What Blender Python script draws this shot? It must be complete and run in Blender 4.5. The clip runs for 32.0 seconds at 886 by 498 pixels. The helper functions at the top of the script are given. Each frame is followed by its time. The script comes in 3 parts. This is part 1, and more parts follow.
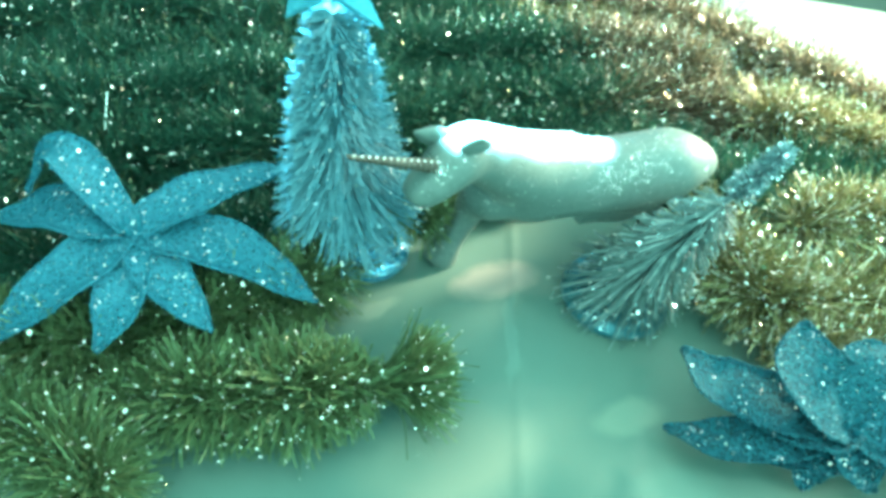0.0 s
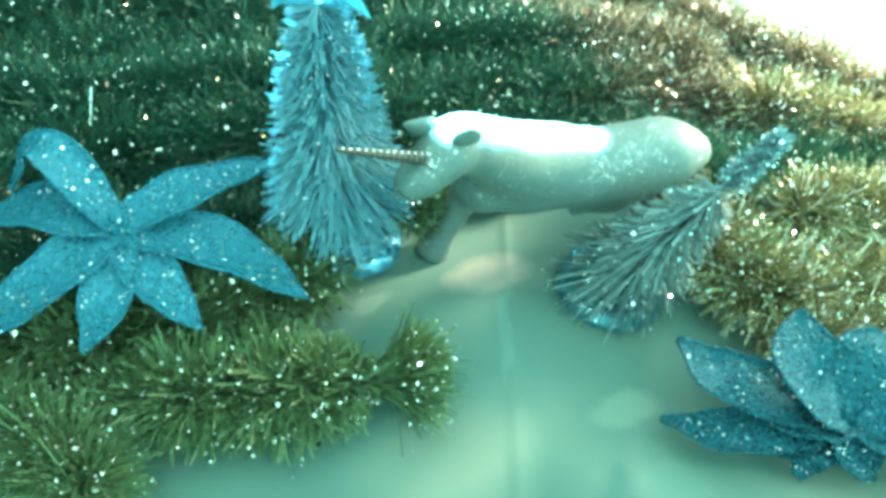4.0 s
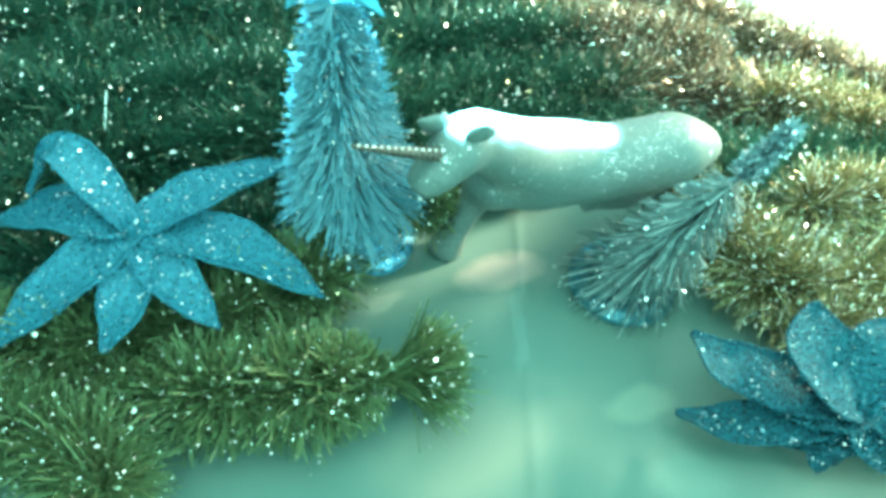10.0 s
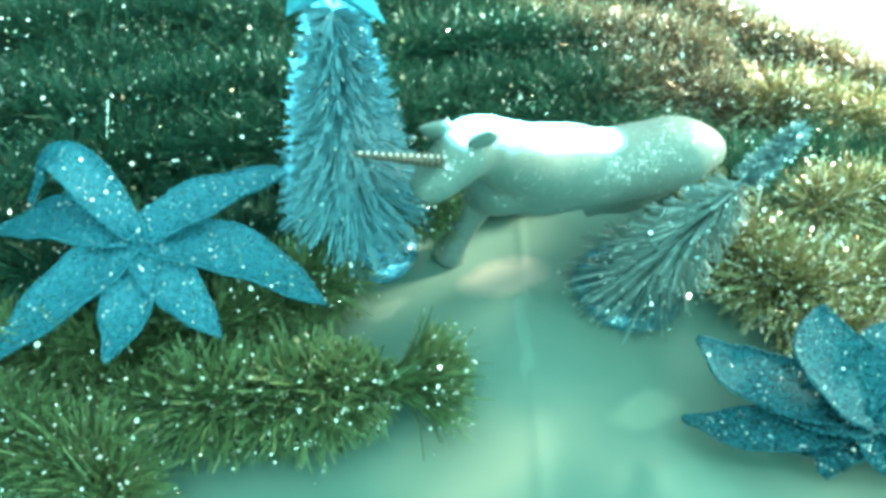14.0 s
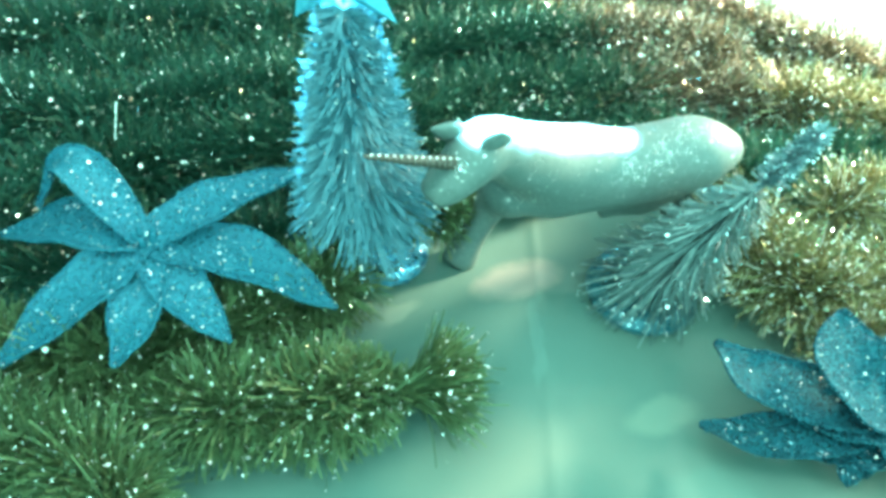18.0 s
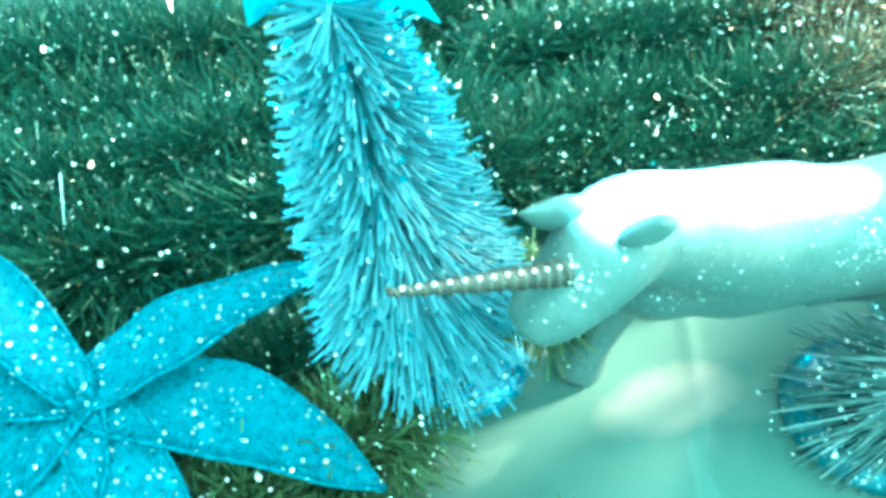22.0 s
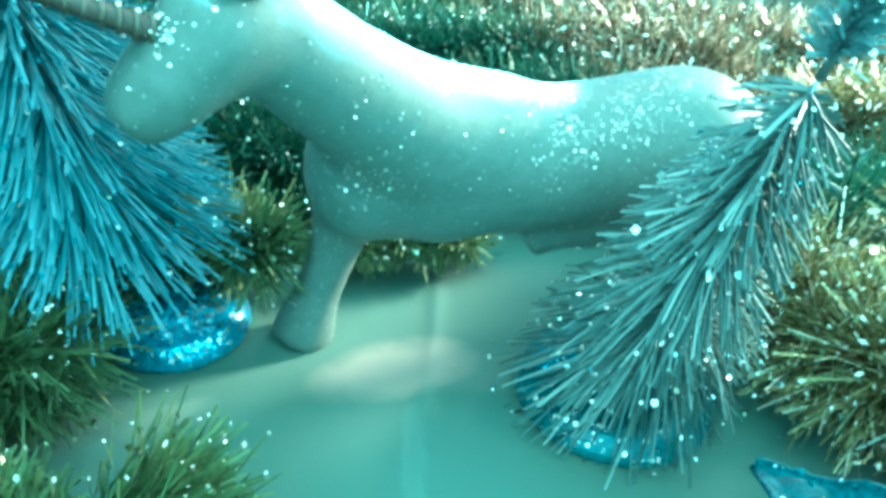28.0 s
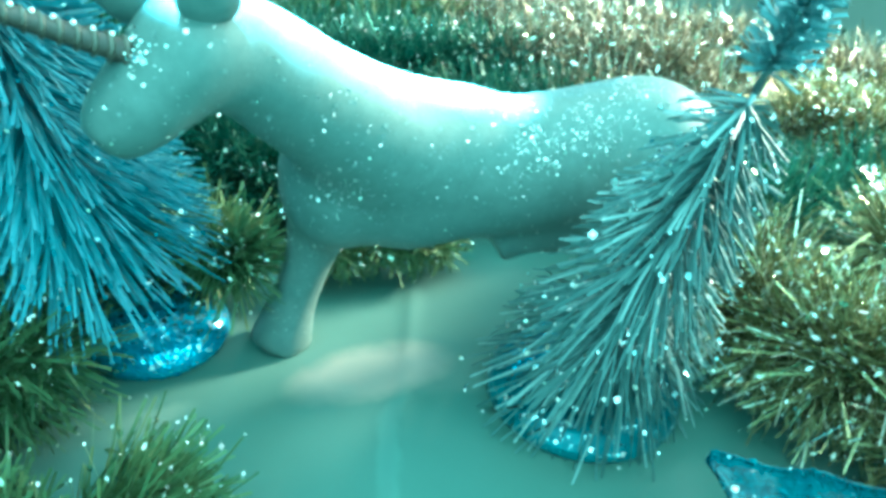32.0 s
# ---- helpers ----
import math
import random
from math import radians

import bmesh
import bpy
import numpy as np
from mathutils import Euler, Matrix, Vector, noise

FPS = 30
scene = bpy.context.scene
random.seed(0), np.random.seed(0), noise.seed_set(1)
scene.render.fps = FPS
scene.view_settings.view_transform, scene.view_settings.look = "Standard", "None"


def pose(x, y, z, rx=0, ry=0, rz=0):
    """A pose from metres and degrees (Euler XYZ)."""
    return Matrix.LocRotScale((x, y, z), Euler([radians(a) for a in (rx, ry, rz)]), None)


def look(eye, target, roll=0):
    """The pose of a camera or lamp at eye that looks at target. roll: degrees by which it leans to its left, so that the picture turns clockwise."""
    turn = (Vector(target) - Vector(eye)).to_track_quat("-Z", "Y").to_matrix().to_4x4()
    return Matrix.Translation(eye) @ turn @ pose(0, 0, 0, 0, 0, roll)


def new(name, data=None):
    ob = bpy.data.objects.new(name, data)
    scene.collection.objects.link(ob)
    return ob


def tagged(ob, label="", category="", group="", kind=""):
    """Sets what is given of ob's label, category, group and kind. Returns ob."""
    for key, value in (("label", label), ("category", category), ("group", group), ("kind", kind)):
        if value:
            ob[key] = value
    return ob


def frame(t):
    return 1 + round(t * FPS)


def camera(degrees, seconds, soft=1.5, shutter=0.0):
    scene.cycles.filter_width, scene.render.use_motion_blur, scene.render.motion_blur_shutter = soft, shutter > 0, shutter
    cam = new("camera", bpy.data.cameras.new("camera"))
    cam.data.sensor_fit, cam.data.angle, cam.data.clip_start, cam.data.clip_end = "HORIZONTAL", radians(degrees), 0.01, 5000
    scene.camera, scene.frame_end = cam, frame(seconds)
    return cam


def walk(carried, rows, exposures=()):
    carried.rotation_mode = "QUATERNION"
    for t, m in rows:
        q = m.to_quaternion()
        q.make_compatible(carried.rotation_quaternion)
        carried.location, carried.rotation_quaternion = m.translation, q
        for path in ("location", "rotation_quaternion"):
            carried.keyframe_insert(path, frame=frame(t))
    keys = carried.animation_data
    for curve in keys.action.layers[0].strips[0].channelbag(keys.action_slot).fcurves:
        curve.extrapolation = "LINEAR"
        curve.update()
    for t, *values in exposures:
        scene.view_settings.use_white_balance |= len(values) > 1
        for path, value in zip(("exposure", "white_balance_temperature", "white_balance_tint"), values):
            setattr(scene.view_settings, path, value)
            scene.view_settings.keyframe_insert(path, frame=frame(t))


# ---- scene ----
cam = camera(60.84, 32.0, soft=3.8)
PATH = [
    (0, (-0.05673, -0.34541, 0.42625), (-0.05439, -0.07793, 0.12884), 9.57),
    (0.5, (-0.05599, -0.34525, 0.42530), (-0.05188, -0.07611, 0.12942), 9.42),
    (1, (-0.05641, -0.34568, 0.42480), (-0.05068, -0.07618, 0.12928), 9.53),
    (1.5, (-0.05623, -0.34636, 0.42478), (-0.04990, -0.07638, 0.12970), 9.53),
    (2, (-0.05496, -0.34613, 0.42460), (-0.04968, -0.07670, 0.12900), 9.26),
    (2.5, (-0.05515, -0.34451, 0.42345), (-0.04816, -0.07566, 0.12736), 9.51),
    (3, (-0.05498, -0.34226, 0.42153), (-0.04861, -0.07480, 0.12418), 9.47),
    (3.5, (-0.05550, -0.34178, 0.42137), (-0.05039, -0.07591, 0.12256), 9.26),
    (5.5, (-0.05528, -0.34267, 0.42002), (-0.04546, -0.07679, 0.12134), 9.51),
    (6, (-0.05794, -0.34364, 0.42008), (-0.05073, -0.07733, 0.12171), 9.35),
    (6.5, (-0.05832, -0.34461, 0.42102), (-0.05123, -0.07808, 0.12284), 9.34),
    (7, (-0.05978, -0.34616, 0.42120), (-0.05279, -0.07969, 0.12296), 9.34),
    (7.5, (-0.06147, -0.34816, 0.42197), (-0.05377, -0.08078, 0.12456), 9.49),
    (8, (-0.06061, -0.35093, 0.42320), (-0.05277, -0.08262, 0.12664), 9.34),
    (8.5, (-0.06011, -0.35131, 0.42176), (-0.05362, -0.08307, 0.12510), 8.93),
    (9, (-0.06111, -0.35127, 0.42139), (-0.05703, -0.08263, 0.12506), 8.53),
    (9.5, (-0.05901, -0.34973, 0.42044), (-0.05551, -0.08195, 0.12332), 8.12),
    (10, (-0.05997, -0.34809, 0.41947), (-0.05729, -0.08041, 0.12225), 8.02),
    (10.5, (-0.05748, -0.34751, 0.41951), (-0.05447, -0.07904, 0.12302), 7.80),
    (11, (-0.05832, -0.34785, 0.41995), (-0.05403, -0.07952, 0.12333), 7.88),
    (11.5, (-0.06006, -0.34998, 0.42025), (-0.05736, -0.08042, 0.12473), 7.68),
    (12, (-0.06109, -0.35034, 0.42103), (-0.06061, -0.08112, 0.12519), 7.69),
    (12.5, (-0.06047, -0.34945, 0.42036), (-0.05984, -0.08018, 0.12456), 7.62),
    (13, (-0.05800, -0.34797, 0.41929), (-0.05800, -0.07862, 0.12356), 7.22),
    (13.5, (-0.05800, -0.34687, 0.41848), (-0.05814, -0.07766, 0.12263), 7.04),
    (14, (-0.05915, -0.34541, 0.41847), (-0.05925, -0.07623, 0.12260), 7.13),
    (14.5, (-0.06121, -0.34554, 0.41913), (-0.06268, -0.07626, 0.12335), 7.16),
    (16.5, (-0.06064, -0.34096, 0.41746), (-0.06424, -0.07254, 0.12091), 6.68),
    (17, (-0.06113, -0.33967, 0.41744), (-0.06401, -0.07141, 0.12075), 6.64),
    (17.5, (-0.06120, -0.34011, 0.41624), (-0.06574, -0.07240, 0.11907), 6.37),
    (18, (-0.06103, -0.33839, 0.41451), (-0.06607, -0.07029, 0.11769), 6.25),
    (18.5, (-0.05934, -0.33616, 0.41218), (-0.06614, -0.06703, 0.11633), 5.50),
    (19, (-0.05983, -0.33225, 0.40735), (-0.06794, -0.06380, 0.11092), 4.66),
    (19.5, (-0.05901, -0.32885, 0.40351), (-0.06646, -0.06051, 0.10697), 4.23),
    (20, (-0.06152, -0.31324, 0.39472), (-0.07377, -0.04145, 0.10150), 2.97),
    (20.5, (-0.06734, -0.28111, 0.37435), (-0.09750, -0.01270, 0.07931), -0.45),
    (21, (-0.06776, -0.24082, 0.34938), (-0.10524, 0.02403, 0.05197), -1.51),
    (21.5, (-0.06800, -0.20599, 0.32755), (-0.11233, 0.05456, 0.02730), -2.73),
    (22, (-0.06909, -0.17980, 0.31661), (-0.12841, 0.08146, 0.01959), -5.23),
    (22.5, (-0.06440, -0.17040, 0.29829), (-0.12078, 0.09332, 0.00288), -4.31),
    (23, (-0.04548, -0.18459, 0.27449), (-0.10753, 0.08910, -0.01055), -4.39),
    (23.5, (-0.02241, -0.18438, 0.26841), (-0.08263, 0.08999, -0.01636), -3.39),
    (24, (-0.00311, -0.18524, 0.26471), (-0.05395, 0.09457, -0.01658), -1.75),
    (24.5, (0.01697, -0.18791, 0.25833), (-0.02617, 0.09135, -0.02478), -1.51),
    (25, (0.03159, -0.19098, 0.25142), (-0.01171, 0.09454, -0.02535), -0.66),
    (25.5, (0.03457, -0.19643, 0.23772), (-0.01097, 0.10345, -0.02304), 1.87),
    (27.5, (0.02417, -0.20707, 0.21630), (-0.00143, 0.12608, -0.00359), 5.36),
    (28, (0.02366, -0.21476, 0.21433), (-0.00487, 0.11767, -0.00630), 4.23),
    (28.5, (0.00238, -0.21378, 0.21380), (-0.02301, 0.11981, -0.00545), 4.11),
    (29, (-0.00310, -0.21659, 0.21468), (-0.02464, 0.11700, -0.00498), 4.10),
    (29.5, (0.00057, -0.21875, 0.21470), (-0.01427, 0.11366, -0.00730), 4.59),
    (30, (0.02310, -0.22481, 0.21164), (0.00390, 0.11142, -0.00419), 4.25),
    (30.5, (0.02584, -0.22357, 0.21848), (0.00862, 0.11152, 0.00073), 4.36),
    (31, (0.02769, -0.22114, 0.22147), (0.00969, 0.11476, 0.00502), 4.42),
    (31.5, (0.03272, -0.22286, 0.22326), (0.01397, 0.11357, 0.00770), 4.16),
    (32, (0.03035, -0.22232, 0.22086), (0.00850, 0.11218, 0.00261), 4.01),
]
# the film's own exposure and white balance drift towards cyan as it closes in
walk(cam, [(t, look(eye, target, roll)) for t, eye, target, roll in PATH],
     [(0, 0.65, 6460, 8), (19, 0.73, 6380, 8), (20, 0.90, 6230, 6), (22, 1.30, 5480, -2), (23, 1.08, 5350, -4), (25, 0.92, 5300, -4), (28, 0.74, 5220, -4), (32, 0.64, 5230, -4)])

# ---------------------------------------------------------------- light
world = bpy.data.worlds.new("room_light")
world.use_nodes = True
world.node_tree.nodes["Background"].inputs[0].default_value = (0.17, 0.42, 0.39, 1)
world.node_tree.nodes["Background"].inputs[1].default_value = 6.4
scene.world = world


def area_lamp(name, eye, target, size, watts, colour):
    data = bpy.data.lights.new(name, "AREA")
    data.shape, data.size, data.energy, data.color = "DISK", size, watts, colour
    ob = new(name, data)
    ob.matrix_world = look(eye, target)
    return ob


area_lamp("overhead_panel", (-0.05, 0.06, 0.78), (-0.04, 0.03, 0.0), 0.60, 0.9, (0.46, 0.92, 0.86))
area_lamp("cyan_back_panel", (-0.04, 0.80, 0.44), (-0.02, 0.0, 0.12), 0.26, 1.3, (0.05, 0.68, 1.0))
# narrow cyan beams above the display fall along the head, neck and back of the figure
# the beams are added there; no such lamps are known
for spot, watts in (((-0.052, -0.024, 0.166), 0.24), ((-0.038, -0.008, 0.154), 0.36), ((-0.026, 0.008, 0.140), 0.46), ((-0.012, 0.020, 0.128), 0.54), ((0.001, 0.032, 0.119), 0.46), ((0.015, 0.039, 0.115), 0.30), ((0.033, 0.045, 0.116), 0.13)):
    beam = area_lamp("added_figure_beam", (spot[0] - 0.005, spot[1] - 0.08, spot[2] + 0.48), spot, 0.008, watts * 0.8, (0.26, 0.80, 1.0))
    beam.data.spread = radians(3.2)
# added beam to brighten the tree top; no lamp is known there
crown = area_lamp("added_crown_beam", (-0.130, -0.03, 0.78), (-0.129, -0.014, 0.15), 0.02, 0.12, (0.20, 0.78, 1.0))
crown.data.spread = radians(5.0)
warm = area_lamp("warm_display_lamp", (0.66, 0.48, 0.34), (0.31, 0.31, 0.0), 0.14, 9.4, (1.0, 0.93, 0.68))
warm.data.spread = radians(70)
# small shop spots, which make the foil and glitter flash
for eye, watts, colour in (((-0.30, -0.30, 0.95), 1.5, (0.85, 1.0, 0.86)), ((0.45, -0.25, 0.90), 1.3, (0.85, 1.0, 0.90)),
                           ((0.28, 0.58, 0.74), 2.2, (1.0, 0.90, 0.84)), ((-0.42, 0.42, 0.80), 0.45, (0.85, 1.0, 0.85))):
    area_lamp("shop_spot", eye, (-0.02, 0.03, 0.0), 0.022, watts, colour)

# ---------------------------------------------------------------- materials


class Mat:
    """A node material with a small helper for its tree."""

    def __init__(self, name):
        self.m = bpy.data.materials.new(name)
        self.m.use_nodes = True
        self.t = self.m.node_tree
        self.b = self.t.nodes["Principled BSDF"]

    def node(self, kind, **values):
        n = self.t.nodes.new(kind)
        for key, value in values.items():
            n.inputs[key.replace("_", " ")].default_value = value
        return n

    def link(self, a, b):
        self.t.links.new(a, b)

    def coords(self):
        return self.t.nodes.new("ShaderNodeTexCoord").outputs["Object"]

    def ramp(self, fac, stops):
        r = self.t.nodes.new("ShaderNodeValToRGB")
        while len(r.color_ramp.elements) < len(stops):
            r.color_ramp.elements.new(0.5)
        for e, (p, c) in zip(r.color_ramp.elements, stops):
            e.position, e.color = p, (*c, 1)
        self.link(fac, r.inputs[0])
        return r.outputs[0]

    def noise(self, scale, detail=3.0, rough=0.55):
        n = self.node("ShaderNodeTexNoise", Scale=scale, Detail=detail, Roughness=rough)
        self.link(self.coords(), n.inputs["Vector"])
        return n.outputs["Fac"]

    def bump(self, height, strength, distance):
        b = self.node("ShaderNodeBump", Strength=strength, Distance=distance)
        self.link(height, b.inputs["Height"])
        self.link(b.outputs[0], self.b.inputs["Normal"])

    def set(self, rough=0.5, metal=0.0, colour=None):
        self.b.inputs["Roughness"].default_value = rough
        self.b.inputs["Metallic"].default_value = metal
        if colour:
            self.b.inputs["Base Color"].default_value = (*colour, 1)
        return self


def single_foil(name, stops, rough, metal=1.0):
    """The same for pieces that are objects of their own."""
    m = Mat(name).set(rough, metal)
    g = m.t.nodes.new("ShaderNodeObjectInfo")
    m.link(m.ramp(g.outputs["Random"], stops), m.b.inputs["Base Color"])
    return m.m


def island_foil(name, stops, rough, metal=1.0):
    """Foil or bristle whose colour varies from piece to piece."""
    m = Mat(name).set(rough, metal)
    g = m.t.nodes.new("ShaderNodeNewGeometry")
    m.link(m.ramp(g.outputs["Random Per Island"], stops), m.b.inputs["Base Color"])
    return m.m


def thin(mat, share):
    """Lets a share of the light pass through thin plastic, in the same colour."""
    t = mat.node_tree
    b, out = t.nodes["Principled BSDF"], t.nodes["Material Output"]
    glow, mix = t.nodes.new("ShaderNodeBsdfTranslucent"), t.nodes.new("ShaderNodeMixShader")
    t.links.new(b.inputs["Base Color"].links[0].from_socket, glow.inputs["Color"])
    mix.inputs[0].default_value = share
    t.links.new(b.outputs[0], mix.inputs[1])
    t.links.new(glow.outputs[0], mix.inputs[2])
    t.links.new(mix.outputs[0], out.inputs["Surface"])


def grainy(name, stops, scale, rough, metal=0.0, bump=0.3, depth=0.0004):
    m = Mat(name).set(rough, metal)
    f = m.noise(scale)
    m.link(m.ramp(f, stops), m.b.inputs["Base Color"])
    m.bump(m.noise(scale * 4), bump, depth)
    return m.m


# tinsel tones; shade and the warm lamp's light are painted into these colours
SHADE_GREEN_FOIL = island_foil("shade_green_foil", [(0.0, (0.020, 0.080, 0.056)), (0.6, (0.024, 0.094, 0.063)), (0.95, (0.032, 0.110, 0.068)), (1.0, (0.12, 0.17, 0.08))], 0.38, 0.25)
SHADE_GREEN_FOIL.node_tree.nodes["Principled BSDF"].inputs["Specular IOR Level"].default_value = 0.25
LIT_GOLD_FOIL = island_foil("lit_gold_foil", [(0.0, (0.14, 0.14, 0.058)), (0.45, (0.25, 0.23, 0.10)), (0.85, (0.48, 0.42, 0.22)), (1.0, (0.92, 0.88, 0.74))], 0.25, 0.6)
LIT_BRONZE_FOIL = island_foil("lit_bronze_foil", [(0.0, (0.115, 0.105, 0.065)), (0.5, (0.21, 0.175, 0.115)), (0.85, (0.42, 0.35, 0.24)), (1.0, (0.90, 0.82, 0.70))], 0.25, 0.6)
OLIVE_FOIL = island_foil("olive_green_foil", [(0.0, (0.084, 0.140, 0.064)), (0.5, (0.096, 0.154, 0.067)), (0.94, (0.110, 0.168, 0.070)), (1.0, (0.19, 0.22, 0.10))], 0.45, 0.2)
# white flecks whose colour stands in for glints of foil and glitter
GLINT_FLECK = island_foil("painted_glint_flecks", [(0.0, (0.70, 1.0, 0.80)), (0.25, (0.95, 0.95, 0.82)), (0.8, (0.97, 0.97, 0.94)), (1.0, (1.0, 0.80, 0.76))], 0.25, 0.35)
# most flakes are darkened in colour so that only some seem to flash
FOIL_MIRROR = island_foil("mirror_foil_flecks", [(0.0, (0.07, 0.13, 0.08)), (0.55, (0.16, 0.20, 0.12)), (0.8, (0.60, 0.62, 0.46)), (1.0, (1.0, 0.98, 0.95))], 0.2)
BLUE_TONES = [(0.0, (0.056, 0.175, 0.212)), (0.5, (0.066, 0.205, 0.246)), (1.0, (0.095, 0.245, 0.285))]
TEAL_TONES = [(0.0, (0.048, 0.095, 0.088)), (0.65, (0.072, 0.132, 0.123)), (1.0, (0.25, 0.34, 0.32))]
BLUE_BRISTLE, BLUE_SINGLE = island_foil("frosted_blue_brush", BLUE_TONES, 0.55, 0.0), single_foil("frosted_blue_bristle", BLUE_TONES, 0.55, 0.0)
TEAL_BRISTLE, TEAL_SINGLE = island_foil("frosted_teal_brush", TEAL_TONES, 0.42, 0.25), single_foil("frosted_teal_bristle", TEAL_TONES, 0.42, 0.25)
TIP_BRISTLE = island_foil("silvery_tip_brush", [(0.0, (0.10, 0.21, 0.22)), (1.0, (0.24, 0.38, 0.39))], 0.5, 0.0)
for mat in (BLUE_BRISTLE, BLUE_SINGLE, OLIVE_FOIL):
    mat.node_tree.nodes["Principled BSDF"].inputs["Specular IOR Level"].default_value = 0.25
for mat, share in ((SHADE_GREEN_FOIL, 0.2), (OLIVE_FOIL, 0.2)):
    thin(mat, share)
WIRE = Mat("twisted_wire").set(0.35, 0.9, (0.25, 0.32, 0.32)).m
BLUE_GLITTER = island_foil("blue_glitter_flakes", [(0.0, (0.018, 0.13, 0.175)), (0.84, (0.024, 0.165, 0.215)), (0.95, (0.10, 0.34, 0.42)), (1.0, (0.65, 0.90, 0.95))], 0.25, 0.3)
BASE_DARK = grainy("blue_glitter_base", [(0.3, (0.01, 0.13, 0.22)), (0.7, (0.03, 0.26, 0.38))], 300, 0.3, 0.3)
BASE_TEAL = grainy("teal_glitter_base", [(0.3, (0.01, 0.09, 0.11)), (0.7, (0.03, 0.16, 0.19))], 300, 0.35, 0.3)
BASE_GLITTER = island_foil("base_glitter_flakes", [(0.0, (0.10, 0.50, 0.75)), (0.6, (0.35, 0.78, 0.95)), (1.0, (0.95, 0.98, 1.0))], 0.2, 0.9)
SILVER_GLITTER = island_foil("silver_glitter_flakes", [(0.0, (0.45, 0.65, 0.65)), (1.0, (0.95, 0.97, 0.96))], 0.13, 0.9)
BLUE_FABRIC = grainy("sheer_blue_fabric", [(0.35, (0.012, 0.105, 0.145)), (0.55, (0.018, 0.135, 0.18)), (0.75, (0.026, 0.165, 0.215))], 260, 0.6)
TEAL_GLITTER = island_foil("teal_glitter_flakes", [(0.0, (0.01, 0.09, 0.115)), (0.88, (0.016, 0.11, 0.14)), (0.95, (0.13, 0.34, 0.38)), (1.0, (0.45, 0.70, 0.72))], 0.3, 0.15)


def sheer(mat, low, high):
    """Opens small holes in a fabric's weave."""
    t = mat.node_tree
    tc, vo = t.nodes.new("ShaderNodeTexCoord"), t.nodes.new("ShaderNodeTexNoise")
    vo.inputs["Scale"].default_value, vo.inputs["Detail"].default_value = 420.0, 1.0
    t.links.new(tc.outputs["Object"], vo.inputs["Vector"])
    mr = t.nodes.new("ShaderNodeMapRange")
    for key, value in (("From Min", 0.35), ("From Max", 0.65), ("To Min", low), ("To Max", high)):
        mr.inputs[key].default_value = value
    t.links.new(vo.outputs["Fac"], mr.inputs["Value"])
    t.links.new(mr.outputs[0], t.nodes["Principled BSDF"].inputs["Alpha"])


sheer(BLUE_FABRIC, 0.68, 0.9)
TEAL_FABRIC = grainy("sheer_teal_fabric", [(0.35, (0.004, 0.045, 0.062)), (0.55, (0.007, 0.07, 0.088)), (0.75, (0.012, 0.088, 0.106))], 260, 0.9)
sheer(TEAL_FABRIC, 0.7, 1.0)
for mat in (BLUE_FABRIC, TEAL_FABRIC, TEAL_GLITTER, BLUE_GLITTER):
    mat.node_tree.nodes["Principled BSDF"].inputs["Specular IOR Level"].default_value = 0.2
PLUSH_GLITTER = island_foil("plush_glitter_flakes", [(0.0, (0.09, 0.135, 0.115)), (1.0, (0.17, 0.22, 0.20))], 0.3, 0.2)
PLUSH_GLITTER.node_tree.nodes["Principled BSDF"].inputs["Specular IOR Level"].default_value = 1.0
PLUSH = grainy("pearly_glitter_coat", [(0.3, (0.086, 0.130, 0.112)), (0.7, (0.110, 0.156, 0.137))], 220, 0.6, 0.15, 0.3, 0.0003)
EAR_PLUSH = grainy("grey_ear_plush", [(0.3, (0.085, 0.135, 0.118)), (0.7, (0.12, 0.17, 0.15))], 220, 0.8)
HORN_GOLD = grainy("dull_brown_horn", [(0.3, (0.04, 0.034, 0.025)), (0.7, (0.06, 0.052, 0.04))], 300, 0.5, 0.1)
PEARL_CORD = grainy("glossy_brown_cord", [(0.3, (0.065, 0.060, 0.043)), (0.7, (0.095, 0.088, 0.064))], 300, 0.4, 0.2, 0.1)
BLUE_STAR = grainy("pale_blue_star", [(0.3, (0.05, 0.34, 0.45)), (0.7, (0.12, 0.48, 0.58))], 300, 0.5)

cloth = Mat("sea_green_satin_cloth").set(0.8)


